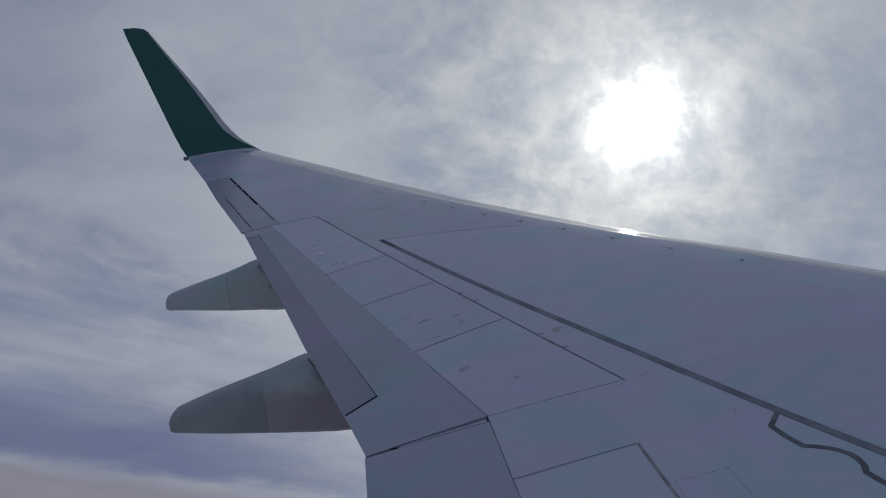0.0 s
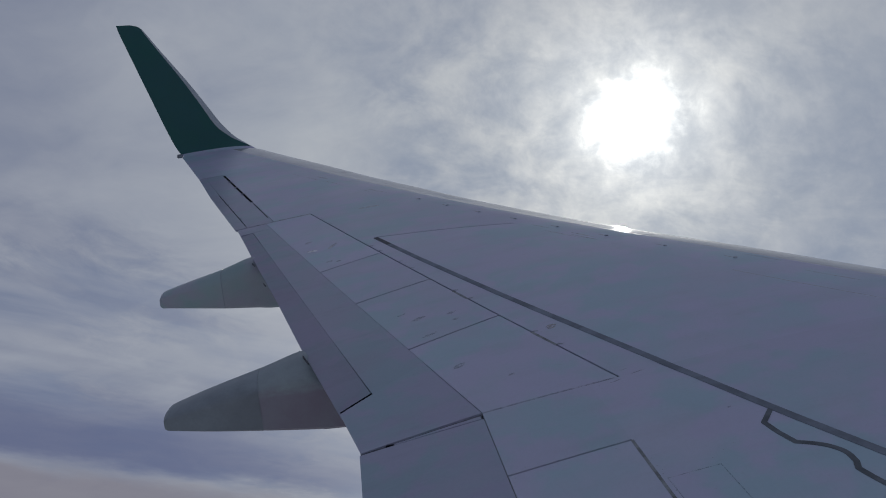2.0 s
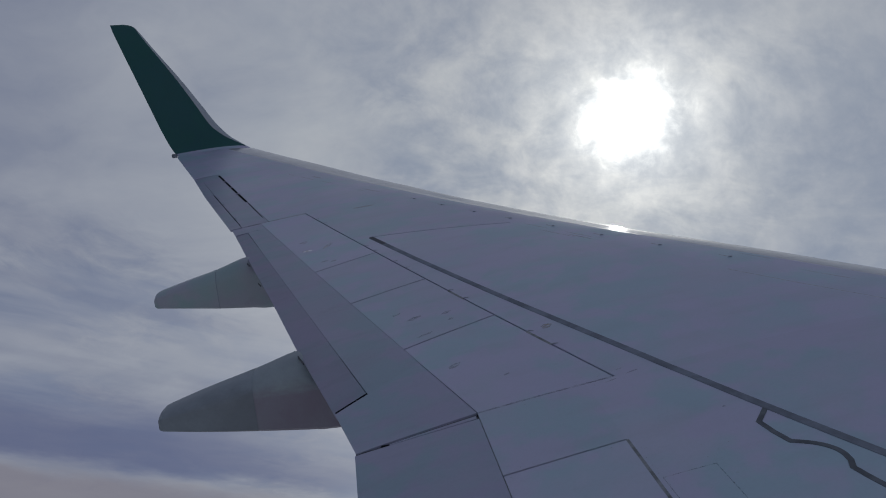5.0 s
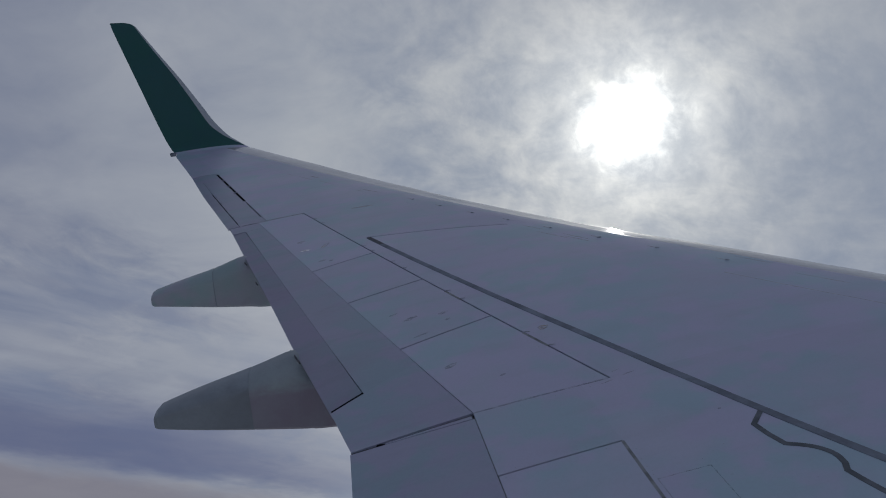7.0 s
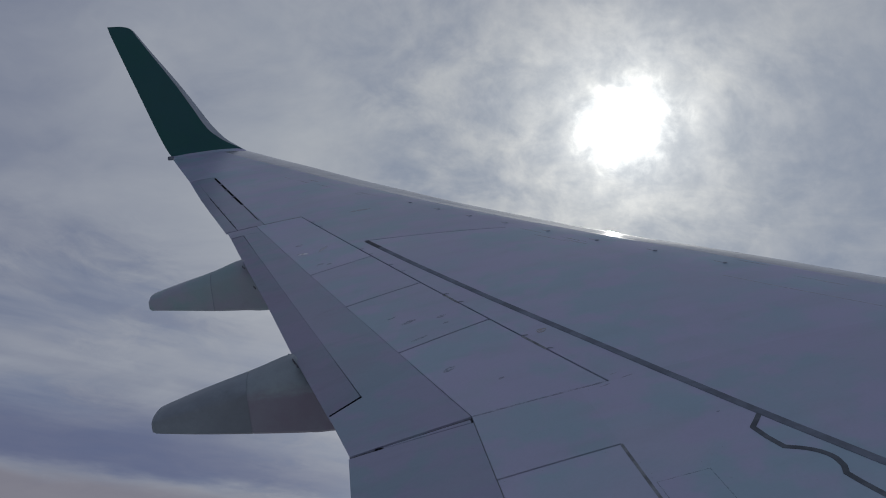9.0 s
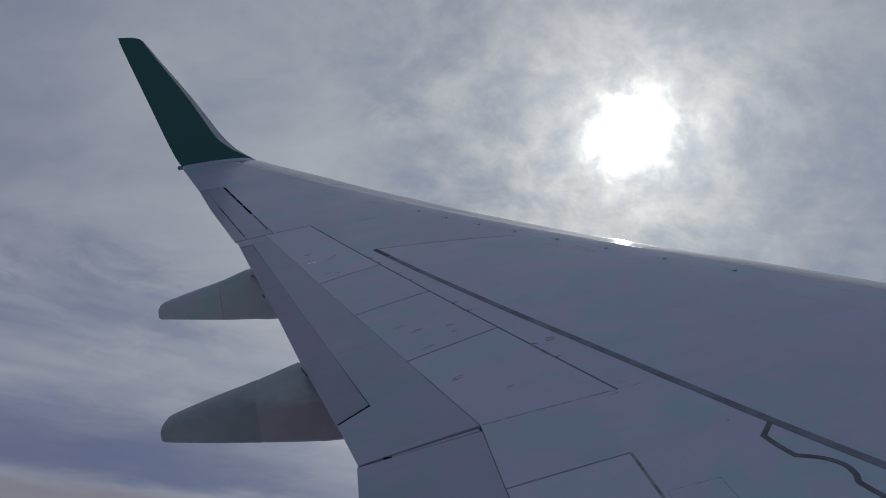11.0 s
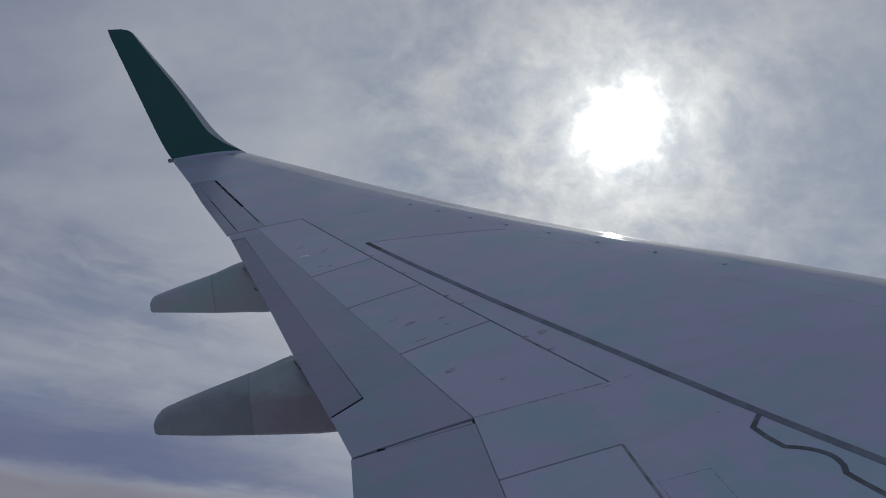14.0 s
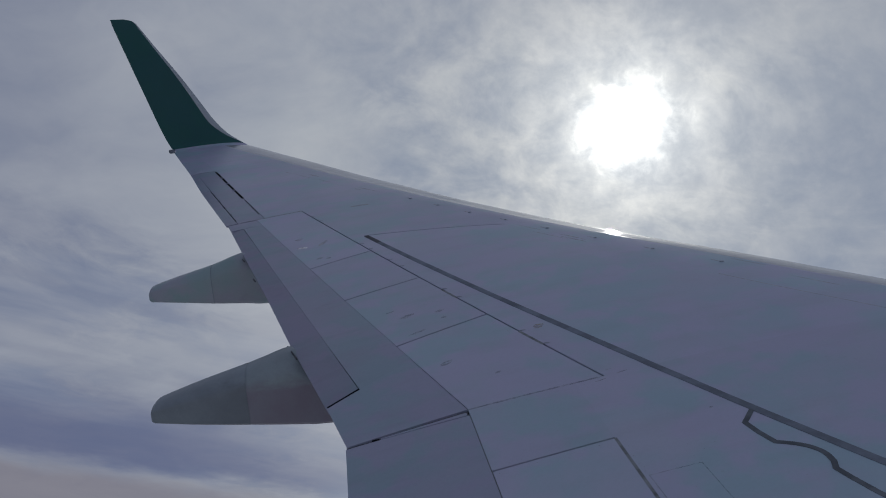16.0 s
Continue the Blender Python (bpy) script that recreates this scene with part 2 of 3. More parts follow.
EDGE = bare_metal("grey_edge_metal", (0.45, 0.51, 0.54), 0.42, 0.1)
GAP = plain("gap_shadow_primer", (0.026, 0.027, 0.03), 0.9, gloss=0.05)
SEAM = plain("grey_joint_filler", (0.195, 0.215, 0.228), 0.7, 12.0, 0.45)
SEALANT = plain("dark_grey_sealant", (0.172, 0.204, 0.250), 0.75, 6.0, 0.25)
PALE = plain("pale_glint_strip", (0.60, 0.61, 0.64), 0.35, 5.0, 0.12, 0.4)
MATTE_BLACK = plain("matte_black", (0.012, 0.013, 0.015), 0.9, gloss=0.05)
STOP = plain("grey_rubber_stop", (0.36, 0.40, 0.47), 0.5)
LOOP_SEALANT = plain("slate_sealant", (0.112, 0.132, 0.150), 0.75, 7.0)
DARK_SEALANT = plain("dark_sealant", (0.075, 0.082, 0.095), 0.75, 8.0)
RIVET = plain("dull_rivet_heads", (0.26, 0.295, 0.36), 0.5, 20.0, 0.4, 0.2)
FAINT = scuffed("faint_joint_line", (0.16, 0.175, 0.19), 0.40)
HAIR = scuffed("hairline_joint", (0.19, 0.21, 0.235), 0.42)
WEAR_GLINT = scuffed("streaked_pale_wear_and_glint", (0.74, 0.75, 0.79), 0.75)
SOOT = scuffed("grey_scuff", (0.15, 0.165, 0.165), 0.38)
RUST = scuffed("tan_scuff", (0.47, 0.42, 0.34), 0.60)
BARE = scuffed("worn_pale_paint", (0.84, 0.85, 0.87), 1.6)


# ---------------------------------------------------------------- the wing's form
KINK, TIP, SWEEP, KINK_CHORD, TIP_CHORD = 5.8, 16.6, 0.5264, 4.3323, 1.4256


def chord(y):
    return KINK_CHORD + (KINK - y) * SWEEP if y < KINK else KINK_CHORD + (TIP_CHORD - KINK_CHORD) * (y - KINK) / (TIP - KINK)


def bulge(s):
    s = max(s, 0.0)
    return 0.575 * (0.2969 * math.sqrt(s) - 0.126 * s - 0.3516 * s**2 + 0.2843 * s**3 - 0.1036 * s**4)


def camber_line(s, y):
    """The height of the chord at y: dihedral, upward bend in flight and washout."""
    lift = 0.1054 * (y - 1.9) + 0.0028 * (y - 1.9) ** 2
    twist = radians(1.9316 - 4.2631 * (y - 1.9) / (TIP - 1.9))
    return lift - math.sin(twist) * (s - 0.4) * chord(y)


def nose(y):
    return -SWEEP * y


def share(x, y):
    return (nose(y) - x) / chord(y)


DROOP = [(5.8, 0.0), (6.6, -0.005), (7.4, -0.003), (7.9, 0.003), (8.4, 0.017), (9.5, 0.035), (11.0, 0.039), (12.0, 0.026), (13.2, 0.018), (14.4, 0.0)]


def droop(s, y):
    """How far the leading edge sags below the plain section in mid span."""
    d = min(max((0.85 - s * chord(y)) / 0.5, 0.0), 1.0)
    for (a, p), (b, q) in zip(DROOP, DROOP[1:]):
        if a <= y <= b:
            return (p + (q - p) * (y - a) / (b - a)) * d * d * (3 - 2 * d)
    return 0.0


def over(s, y):
    return camber_line(s, y) + chord(y) * bulge(s) - droop(s, y)


def under(s, y):
    return camber_line(s, y) - 0.55 * chord(y) * bulge(s) - droop(s, y)


def top(x, y):
    return over(share(x, y), y)


def bottom(x, y):
    return under(share(x, y), y)


def plan(s, y):
    """The place in plan of a share of the chord at y."""
    return (nose(y) - s * chord(y), y)


def back(d, y):
    """The place in plan d metres behind the nose at y."""
    return (nose(y) - d, y)


# ---------------------------------------------------------------- building helpers
def part(name, bm, mat, parent=None, label="", smooth=True, sharp=32):
    data = bpy.data.meshes.new(name)
    bmesh.ops.recalc_face_normals(bm, faces=bm.faces)
    bm.to_mesh(data)
    bm.free()
    data.materials.append(mat)
    if smooth:
        data.shade_smooth()
        data.set_sharp_from_angle(angle=radians(sharp))
    ob = new(name, data)
    ob.parent = parent
    return tagged(ob, label)


def loft(sections, caps=True, closed=True):
    """A skin through rings of points, all of one length."""
    bm = bmesh.new()
    rings = [[bm.verts.new(p) for p in ring] for ring in sections]
    m = len(rings[0])
    for a, b in zip(rings, rings[1:]):
        for i in range(m if closed else m - 1):
            j = (i + 1) % m
            bm.faces.new((a[i], a[j], b[j], b[i]))
    if caps:
        bm.faces.new(rings[0][::-1])
        bm.faces.new(rings[-1])
    return bm


def inset(quad, gap):
    """A convex outline in plan drawn in by a gap on each side (one number, or one a side)."""
    gaps = gap if isinstance(gap, (tuple, list)) else [gap] * len(quad)
    mid = Vector((sum(p[0] for p in quad) / len(quad), sum(p[1] for p in quad) / len(quad)))
    lines = []
    for i, g in enumerate(gaps):
        a, b = Vector(quad[i]), Vector(quad[(i + 1) % len(quad)])
        side = Vector((-(b - a).y, (b - a).x)).normalized()
        if side.dot(mid - a) < 0:
            side = -side
        lines.append((a + side * g, (b - a).normalized()))
    out = []
    for i in range(len(quad)):
        (p, u), (q, v) = lines[i - 1], lines[i]
        k = ((q - p).x * v.y - (q - p).y * v.x) / (u.x * v.y - u.y * v.x)
        out.append(p + u * k)
    return out


def plate(quad, gap=0.006, across=20, along=10, low=None, sunk=None):
    """A curved panel over four corners in plan, listed round: it follows the wing and has a thickness or an underside of its own."""
    a, b, c, d = inset(quad, gap)
    low = low or (lambda x, y: top(x, y) - 0.014)
    sunk = sunk or (lambda x, y: 0.0)
    bm = bmesh.new()
    up, dn = [], []
    for i in range(across + 1):
        u = i / across
        p, q = a.lerp(b, u), d.lerp(c, u)
        rows = [p.lerp(q, j / along) for j in range(along + 1)]
        up.append([bm.verts.new((r.x, r.y, top(r.x, r.y) - sunk(r.x, r.y))) for r in rows])
        dn.append([bm.verts.new((r.x, r.y, min(low(r.x, r.y), top(r.x, r.y) - sunk(r.x, r.y) - 0.008))) for r in rows])
    for i in range(across):
        for j in range(along):
            bm.faces.new((up[i][j], up[i + 1][j], up[i + 1][j + 1], up[i][j + 1]))
            bm.faces.new((dn[i][j], dn[i][j + 1], dn[i + 1][j + 1], dn[i + 1][j]))
    for i in range(across):
        bm.faces.new((up[i][0], dn[i][0], dn[i + 1][0], up[i + 1][0]))
        bm.faces.new((up[i][-1], up[i + 1][-1], dn[i + 1][-1], dn[i][-1]))
    for j in range(along):
        bm.faces.new((up[0][j], up[0][j + 1], dn[0][j + 1], dn[0][j]))
        bm.faces.new((up[-1][j], dn[-1][j], dn[-1][j + 1], up[-1][j + 1]))
    return bm


def strip(points, width, proud=0.003, step=0.12):
    """A flat band along a line in plan, laid on the wing."""
    line = [Vector(p) for p in points]
    fine = []
    for a, b in zip(line, line[1:]):
        m = max(1, int((b - a).length / step))
        fine += [a.lerp(b, k / m) for k in range(m)]
    fine.append(line[-1])
    bm = bmesh.new()
    rows = []
    for i, p in enumerate(fine):
        before, after = fine[max(i - 1, 0)], fine[min(i + 1, len(fine) - 1)]
        u, v = (p - before), (after - p)
        u, v = (u if u.length else v).normalized(), (v if v.length else u).normalized()
        t = (u + v).normalized()
        side = Vector((-t.y, t.x)) * (width / 2 / max(t.dot(u), 0.5))
        ends = [p + side, p - side]
        rows.append([bm.verts.new((e.x, e.y, top(e.x, e.y) + h)) for e, h in
                     ((ends[0], -0.006), (ends[0], proud), (ends[1], proud), (ends[1], -0.006))])
    for a, b in zip(rows, rows[1:]):
        for i in range(3):
            bm.faces.new((a[i], a[i + 1], b[i + 1], b[i]))
    bm.faces.new(rows[0])
    bm.faces.new(rows[-1][::-1])
    return bm


def box(center, size, bevel=0.008, turn=0.0):
    bm = bmesh.new()
    bmesh.ops.create_cube(bm, size=1.0, matrix=Matrix.Translation(center) @ Matrix.Rotation(turn, 4, "Z") @ Matrix.Diagonal((*size, 1)))
    bmesh.ops.bevel(bm, geom=bm.edges[:], offset=bevel, segments=2, affect="EDGES")
    return bm


def smooth_line(points, times=3):
    """Corner-cut line, for hand-laid curves."""
    pts = [Vector(p) for p in points]
    for _ in range(times):
        cut = [pts[0]]
        for a, b in zip(pts, pts[1:]):
            cut += [a.lerp(b, 0.25), a.lerp(b, 0.75)]
        pts = cut + [pts[-1]]
    return pts


# ---------------------------------------------------------------- fuselage with the window that the camera looks through
def build_fuselage():
    radius, thick, mid = 1.90, 0.06, 1.55
    x0, x1 = -7.66, -6.98
    low, high = 2.0, 24.0
    ways = [low + (high - low) * i / 6 for i in range(7)] + [high + (338 * i / 60) for i in range(1, 61)]

    def at(x, degrees, r):
        return (x, r * math.cos(radians(degrees)), mid + r * math.sin(radians(degrees)))

    bm = bmesh.new()
    for r in (radius, radius - thick):
        for a, b in ((-13.0, x0), (x0, x1), (x1, 1.0)):
            for i in range(len(ways) - 1):
                if (a, b) == (x0, x1) and i < 6:
                    continue
                bm.faces.new([bm.verts.new(at(*p, r)) for p in ((a, ways[i]), (b, ways[i]), (b, ways[i + 1]), (a, ways[i + 1]))])
    # the panel round the window
    count, cx, cz = 64, -7.30, 12.4
    hole, edge = [], []
    for i in range(count):
        k = 2 * math.pi * i / count
        c, s = math.cos(k), math.sin(k)
        e = 0.5
        hole.append((cx + 0.175 * math.copysign(abs(c) ** e, c), cz + 6.1 * math.copysign(abs(s) ** e, s)))
        m = max(abs(c), abs(s))
        ex, ez = c / m, s / m
        edge.append((x1 + (ex - 1) * (x1 - x0) / 2, (low + high) / 2 + ez * (high - low) / 2))
    for r in (radius, radius - thick):
        for i in range(count):
            j = (i + 1) % count
            bm.faces.new([bm.verts.new(at(*p, r)) for p in (edge[i], edge[j], hole[j], hole[i])])
    for i in range(count):
        j = (i + 1) % count
        bm.faces.new([bm.verts.new(at(*p, r)) for p, r in
                      ((hole[i], radius), (hole[j], radius), (hole[j], radius - thick), (hole[i], radius - thick))])
    for x in (-13.0, 1.0):
        bm.faces.new([bm.verts.new(at(x, 6.0 * i, radius)) for i in range(60)])
    bmesh.ops.remove_doubles(bm, verts=bm.verts, dist=0.0005)
    body = part("fuselage", bm, WHITE)
    tagged(body, "white painted round aircraft fuselage with an open cabin window", "fuselage", kind="structure")


build_fuselage()

# ---------------------------------------------------------------- wing
wing = tagged(new("aeroplane_wing"), "grey painted swept aeroplane wing with an upturned green tip", "wing")
wing.location = (0, 0, 0)


def build_box():
    """The dark structure under the panels, closed below by the lower skin."""
    shares = [0.012, 0.03, 0.06, 0.1, 0.16, 0.24, 0.34, 0.45, 0.56, 0.66, 0.76, 0.85, 0.91]
    rings = []
    for i in range(57):
        y = 1.0 + (16.6 - 1.0) * i / 56
        hi = [(*plan(s, y), over(s, y) - min(0.02, 0.6 * (over(s, y) - under(s, y)))) for s in shares]
        lo = [(*plan(s, y), under(s, y)) for s in reversed(shares)]
        rings.append(hi + lo)
    part("wing_box", loft(rings), GAP, wing, "dark primed inner structure seen in the panel gaps")


def build_lower_skin():
    shares = [0.06, 0.12, 0.2, 0.3, 0.42, 0.54, 0.66, 0.78, 0.88, 0.91]
    rings = []
    for i in range(41):
        y = 1.0 + (16.6 - 1.0) * i / 40
        rings.append([(*plan(s, y), under(s, y) - 0.004) for s in shares] + [(*plan(s, y), under(s, y) + 0.004) for s in reversed(shares)])
    part("lower_skin", loft(rings), GREY, wing)


def build_slat(y0, y1, name="slat", label="bare metal leading edge slat"):
    rings = []
    for i in range(17):
        y = y0 + (y1 - y0) * i / 16
        end = 0.55 / chord(y)
        hi = [(*plan(end * (k / 26) ** 2, y), over(end * (k / 26) ** 2, y)) for k in range(26, -1, -1)]
        lo = [(*plan(0.09 * (k / 12) ** 2, y), under(0.09 * (k / 12) ** 2, y)) for k in range(1, 13)]
        rings.append(hi + lo)
    part(name, loft(rings), METAL, wing, label, sharp=60)


build_box()
build_lower_skin()
for y0, y1 in ((1.0, 5.69), (5.70, 8.29), (8.30, 10.89), (10.90, 13.39), (13.40, 16.59)):
    build_slat(y0, y1)

HINGE, FLAP_NOSE = 0.685, 0.860


def band_line(y):
    """Where the dark sealant band runs, straight in plan."""
    line = ((-7.50, 10.5), (-7.127, 9.475), (-6.811, 8.6), (-6.332, 7.32), (-5.968, 6.38), (-5.731, 5.76), (-5.517, 5.137), (-5.339, 4.65), (-4.0, 1.0))
    for (a, p), (b, q) in zip(line, line[1:]):
        if y >= q or q == 1.0:
            return (a + (b - a) * (y - p) / (q - p), y)


# fixed leading edge, main skins and the panel in front of the spoilers
for y0, y1 in ((1.0, 5.7), (5.7, 9.27), (9.27, 13.4), (13.4, 16.6)):
    part("leading_edge_panel", plate([back(0.55, y1), back(0.55, y0), back(1.0, y0), back(1.0, y1)], (0.0, 0.001, 0.0, 0.001), 8, 24),
         GREY, wing)
part("skin_panel", plate([back(1.0, 16.6), back(1.0, 14.36), plan(0.799, 14.36), plan(0.80, 16.6)], 0, 14, 14), GREY, wing)
part("skin_panel", plate([back(1.0, 14.36), back(1.0, 11.0), plan(0.828, 11.0), plan(0.799, 14.36)], (0, 0.001, 0.002, 0), 24, 14), GREY, wing)
part("skin_panel", plate([back(1.0, 11.0), back(1.0, 9.15), band_line(9.53), band_line(11.0)], (0, 0.008, 0, 0), 16, 14), GREY, wing)
part("skin_panel", plate([back(1.0, 9.15), back(1.0, 5.8), band_line(5.8), band_line(9.53)], (0, 0, 0, 0.008), 30, 14), GREY, wing)
part("skin_panel", plate([back(1.0, 5.8), back(1.0, 1.0), band_line(1.0), band_line(5.8)], (0, 0, 0, 0), 30, 14), GREY, wing)
part("spoiler_beam_panel", plate([band_line(11.0), band_line(9.53), plan(HINGE, 9.53), plan(HINGE, 11.0)], (0, 0, 0.008, 0), 16, 4), GREY, wing)
part("spoiler_beam_panel", plate([band_line(9.53), band_line(5.8), plan(HINGE, 5.8), plan(HINGE, 9.53)], (0, 0, 0.008, 0), 30, 4), GREY, wing)

# spoilers
STATIONS = [(10.995, 10.998), (9.003, 8.857), (8.027, 7.891), (7.003, 6.835), (5.80, 5.815)]
for (a, b), (c, d) in zip(STATIONS, STATIONS[1:]):
    part("spoiler", plate([plan(HINGE, a), plan(HINGE, c), plan(FLAP_NOSE, d), plan(FLAP_NOSE, b)], (0.005, 0.001 if c < 6 else 0.008, 0.0012, 0.002 if a > 10 else 0.008), 16, 8),
         GREY, wing, "grey spoiler panel")

# outboard flap: main piece, then the lower aft piece
def flap_under(x, y):
    return bottom(x, y) - 0.004


EDGE_SHARE = [(1.0, 1.03), (5.76, 1.016), (6.3, 1.011), (7.4, 1.006), (8.3, 0.997), (9.04, 0.990), (9.92, 0.983), (10.45, 0.975),
              (11.0, 0.970), (11.07, 0.976), (12.3, 0.985), (13.7, 0.989), (14.4, 0.982), (15.5, 0.992), (16.35, 1.008), (16.6, 1.010)]


def edge(y):
    for (a, s), (b, t) in zip(EDGE_SHARE, EDGE_SHARE[1:]):
        if a <= y <= b:
            return s + (t - s) * (y - a) / (b - a)
    return 1.0


def settled(x, y):
    """The aft flap piece sits lower towards its inner end."""
    fall = (share(x, y) - crease(y)) / max(edge(y) - crease(y), 0.01)
    return 0.003 + min(max(fall, 0.0), 1.0) * (0.008 + 0.029 * min(max((8.6 - y) / 2.3, 0.0), 1.0))


def crease(y):
    return 0.958 + (y - 6.375) * (0.928 - 0.958) / (10.736 - 6.375)


flap = part("flap", plate([plan(FLAP_NOSE, 10.74), plan(FLAP_NOSE, 6.587), plan(crease(6.375), 6.375), plan(crease(10.74), 10.74)],
                   (0.0013, 0, 0.0035, 0), 30, 8, flap_under), FLAP, wing, "grey outboard flap")
part("flap_inner_end", plate([plan(FLAP_NOSE, 6.587), plan(FLAP_NOSE, 5.815), plan(edge(5.79), 5.775), plan(1.013, 6.256)],
                             (0.004, 0.006, 0, 0), 14, 16, flap_under), FLAP, flap)
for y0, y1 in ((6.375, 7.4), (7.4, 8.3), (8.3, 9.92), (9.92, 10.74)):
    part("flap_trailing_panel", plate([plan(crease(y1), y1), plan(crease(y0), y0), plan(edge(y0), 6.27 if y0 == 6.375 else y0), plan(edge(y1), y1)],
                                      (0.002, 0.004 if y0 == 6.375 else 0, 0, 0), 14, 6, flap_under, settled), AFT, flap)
part("flap_end_panel", plate([plan(FLAP_NOSE, 10.998), plan(FLAP_NOSE, 10.74), plan(edge(10.75), 10.75), plan(edge(11.0), 11.0)],
                             (0.0013, 0.0, 0, 0.003), 6, 12, flap_under), FLAP, flap)

part("joint_filler", strip([plan(HINGE, 11.005), plan(0.86, 11.005), plan(0.925, 11.02)], 0.012, 0.0005), SEAM, wing)
part("joint_filler", strip([plan(HINGE, 5.80), plan(0.78, 5.808), plan(FLAP_NOSE, 5.815)], 0.013, 0.0006), HAIR, wing)
# black strip painting the aft flap's shadow gap; dark floor under the flap joint
part("flap_seal", strip([plan(0.955, 6.395), plan(1.011, 6.270)], 0.020, -0.001), MATTE_BLACK, flap, "black strip painted as the shadow gap beside the aft flap")
part("flap_joint_floor", plate([plan(FLAP_NOSE, 5.90), plan(FLAP_NOSE, 5.66), plan(1.015, 5.68), plan(1.015, 5.84)], 0, 6, 12,
                               lambda x, y: top(x, y) - 0.03, lambda x, y: 0.010), DARK_SEALANT, flap)
part("flap_joint_lip", plate([(-6.800, 5.797), (-6.800, 5.7665), (-7.275, 5.7685), (-7.275, 5.777)], 0, 4, 12,
                             lambda x, y: top(x, y) - 0.02, lambda x, y: 0.003), FLAP, flap)
part("flap_joint_stop", box((-7.30, 5.770, top(-7.30, 5.770) - 0.004), (0.045, 0.020, 0.012), 0.004), MATTE_BLACK, flap)

# aileron, the fixed edge outboard of it and its trim tab
part("trailing_edge_panel", plate([plan(0.80, 16.6), plan(0.799, 14.36), plan(edge(14.45), 14.45), plan(edge(16.6), 16.6)],
                                  (0.0, 0.005, 0, 0), 16, 6, flap_under), GREY, wing)
aileron = part("aileron", plate([plan(0.799, 14.36), plan(0.828, 11.005), plan(0.931, 11.005), plan(0.937, 14.42)],
                                (0.003, 0.002, 0.0, 0.003), 20, 6, flap_under), FLAP, wing, "grey aileron with a dark hinge slot")
part("aileron_panel", plate([plan(0.937, 14.42), plan(0.936, 13.05), plan(edge(13.05), 13.05), plan(edge(14.42), 14.42)],
                            (0.0, 0.0, 0, 0.005), 10, 4, flap_under), FLAP, aileron)
part("trim_tab", plate([plan(0.936, 13.05), plan(0.931, 11.01), plan(edge(11.08), 11.03), plan(edge(13.05), 13.05)],
                       (0.008, 0.006, 0, 0.004), 12, 4, flap_under), FLAP, aileron)

# inboard of the kink: fixed skin, ground spoiler and flap
X_FLAP, X_SPOIL, X_EDGE = -6.787, -6.183, -7.463
part("skin_panel", plate([band_line(5.8), band_line(1.0), (X_SPOIL, 1.0), (X_SPOIL, 5.8)], (0, 0, 0, 0), 30, 10), GREY, wing)
part("skin_panel", plate([(X_SPOIL, 5.803), (X_SPOIL, 5.185), (X_FLAP, 5.185), (X_FLAP, 5.8145)], (0, 0.004, 0.002, 0), 10, 10), GREY, wing)
part("ground_spoiler", plate([(X_SPOIL, 5.185), (X_SPOIL, 1.0), (X_FLAP, 1.0), (X_FLAP, 5.185)], (0.004, 0, 0.003, 0.009), 24, 10), GREY, wing, "grey ground spoiler panel")
part("inboard_flap", plate([(X_FLAP, 5.755), (X_FLAP, 1.0), (X_EDGE - 0.03, 1.0), (X_EDGE, 5.762)], (0.003, 0, 0, 0.002), 24, 10, flap_under), FLAP, wing, "grey inboard flap")
part("joint_filler", strip([(X_FLAP, 5.755), (X_FLAP, 3.2)], 0.007, -0.0045), SEAM, wing)


# ---------------------------------------------------------------- winglet
def blade(stations, first, last, count=14, thick=0.85):
    """A skin through winglet stations (x of nose, x of edge, y, z of nose, z of edge), between two shares of the chord."""
    mids = [Vector((0, y, (zn + ze) / 2)) for _, _, y, zn, ze in stations]
    rings = []
    for i, (xn, xe, y, zn, ze) in enumerate(stations):
        run = (mids[min(i + 1, len(mids) - 1)] - mids[max(i - 1, 0)]).normalized()
        face = Vector((0, -run.z, run.y))
        a, b = Vector((xn, y, zn)), Vector((xe, y, ze))
        c = (b - a).length
        s0, s1 = first(zn), last(zn)
        shares = [s0 + (s1 - s0) * (k / count) ** (1.8 if s0 == 0 else 1.2) for k in range(count + 1)]
        inner = [a.lerp(b, s) + face * (c * bulge(s) * thick * 0.62 + 0.003) for s in reversed(shares)]
        outer = [a.lerp(b, s) - face * (c * bulge(s) * thick * 0.7 + 0.003) for s in shares]
        rings.append([tuple(p) for p in inner + outer])
    return loft(rings)


def between(table, k):
    """Stations of a table, joined by a smooth line through its rows."""
    out = []
    for i in range(len(table) - 1):
        p = [Vector(table[min(max(i + j, 0), len(table) - 1)][:3]) for j in (-1, 0, 1, 2)]
        q = [Vector((*table[min(max(i + j, 0), len(table) - 1)][3:], 0)) for j in (-1, 0, 1, 2)]
        for j in range(k):
            t = j / k
            w = (-0.5 * t + t * t - 0.5 * t**3, 1 - 2.5 * t * t + 1.5 * t**3, 0.5 * t + 2 * t * t - 1.5 * t**3, -0.5 * t * t + 0.5 * t**3)
            a = sum((v * f for v, f in zip(p, w)), Vector((0, 0, 0)))
            b = sum((v * f for v, f in zip(q, w)), Vector((0, 0, 0)))
            out.append((a.x, a.y, a.z, b.x, b.y))
    return out + [tuple(table[-1])]


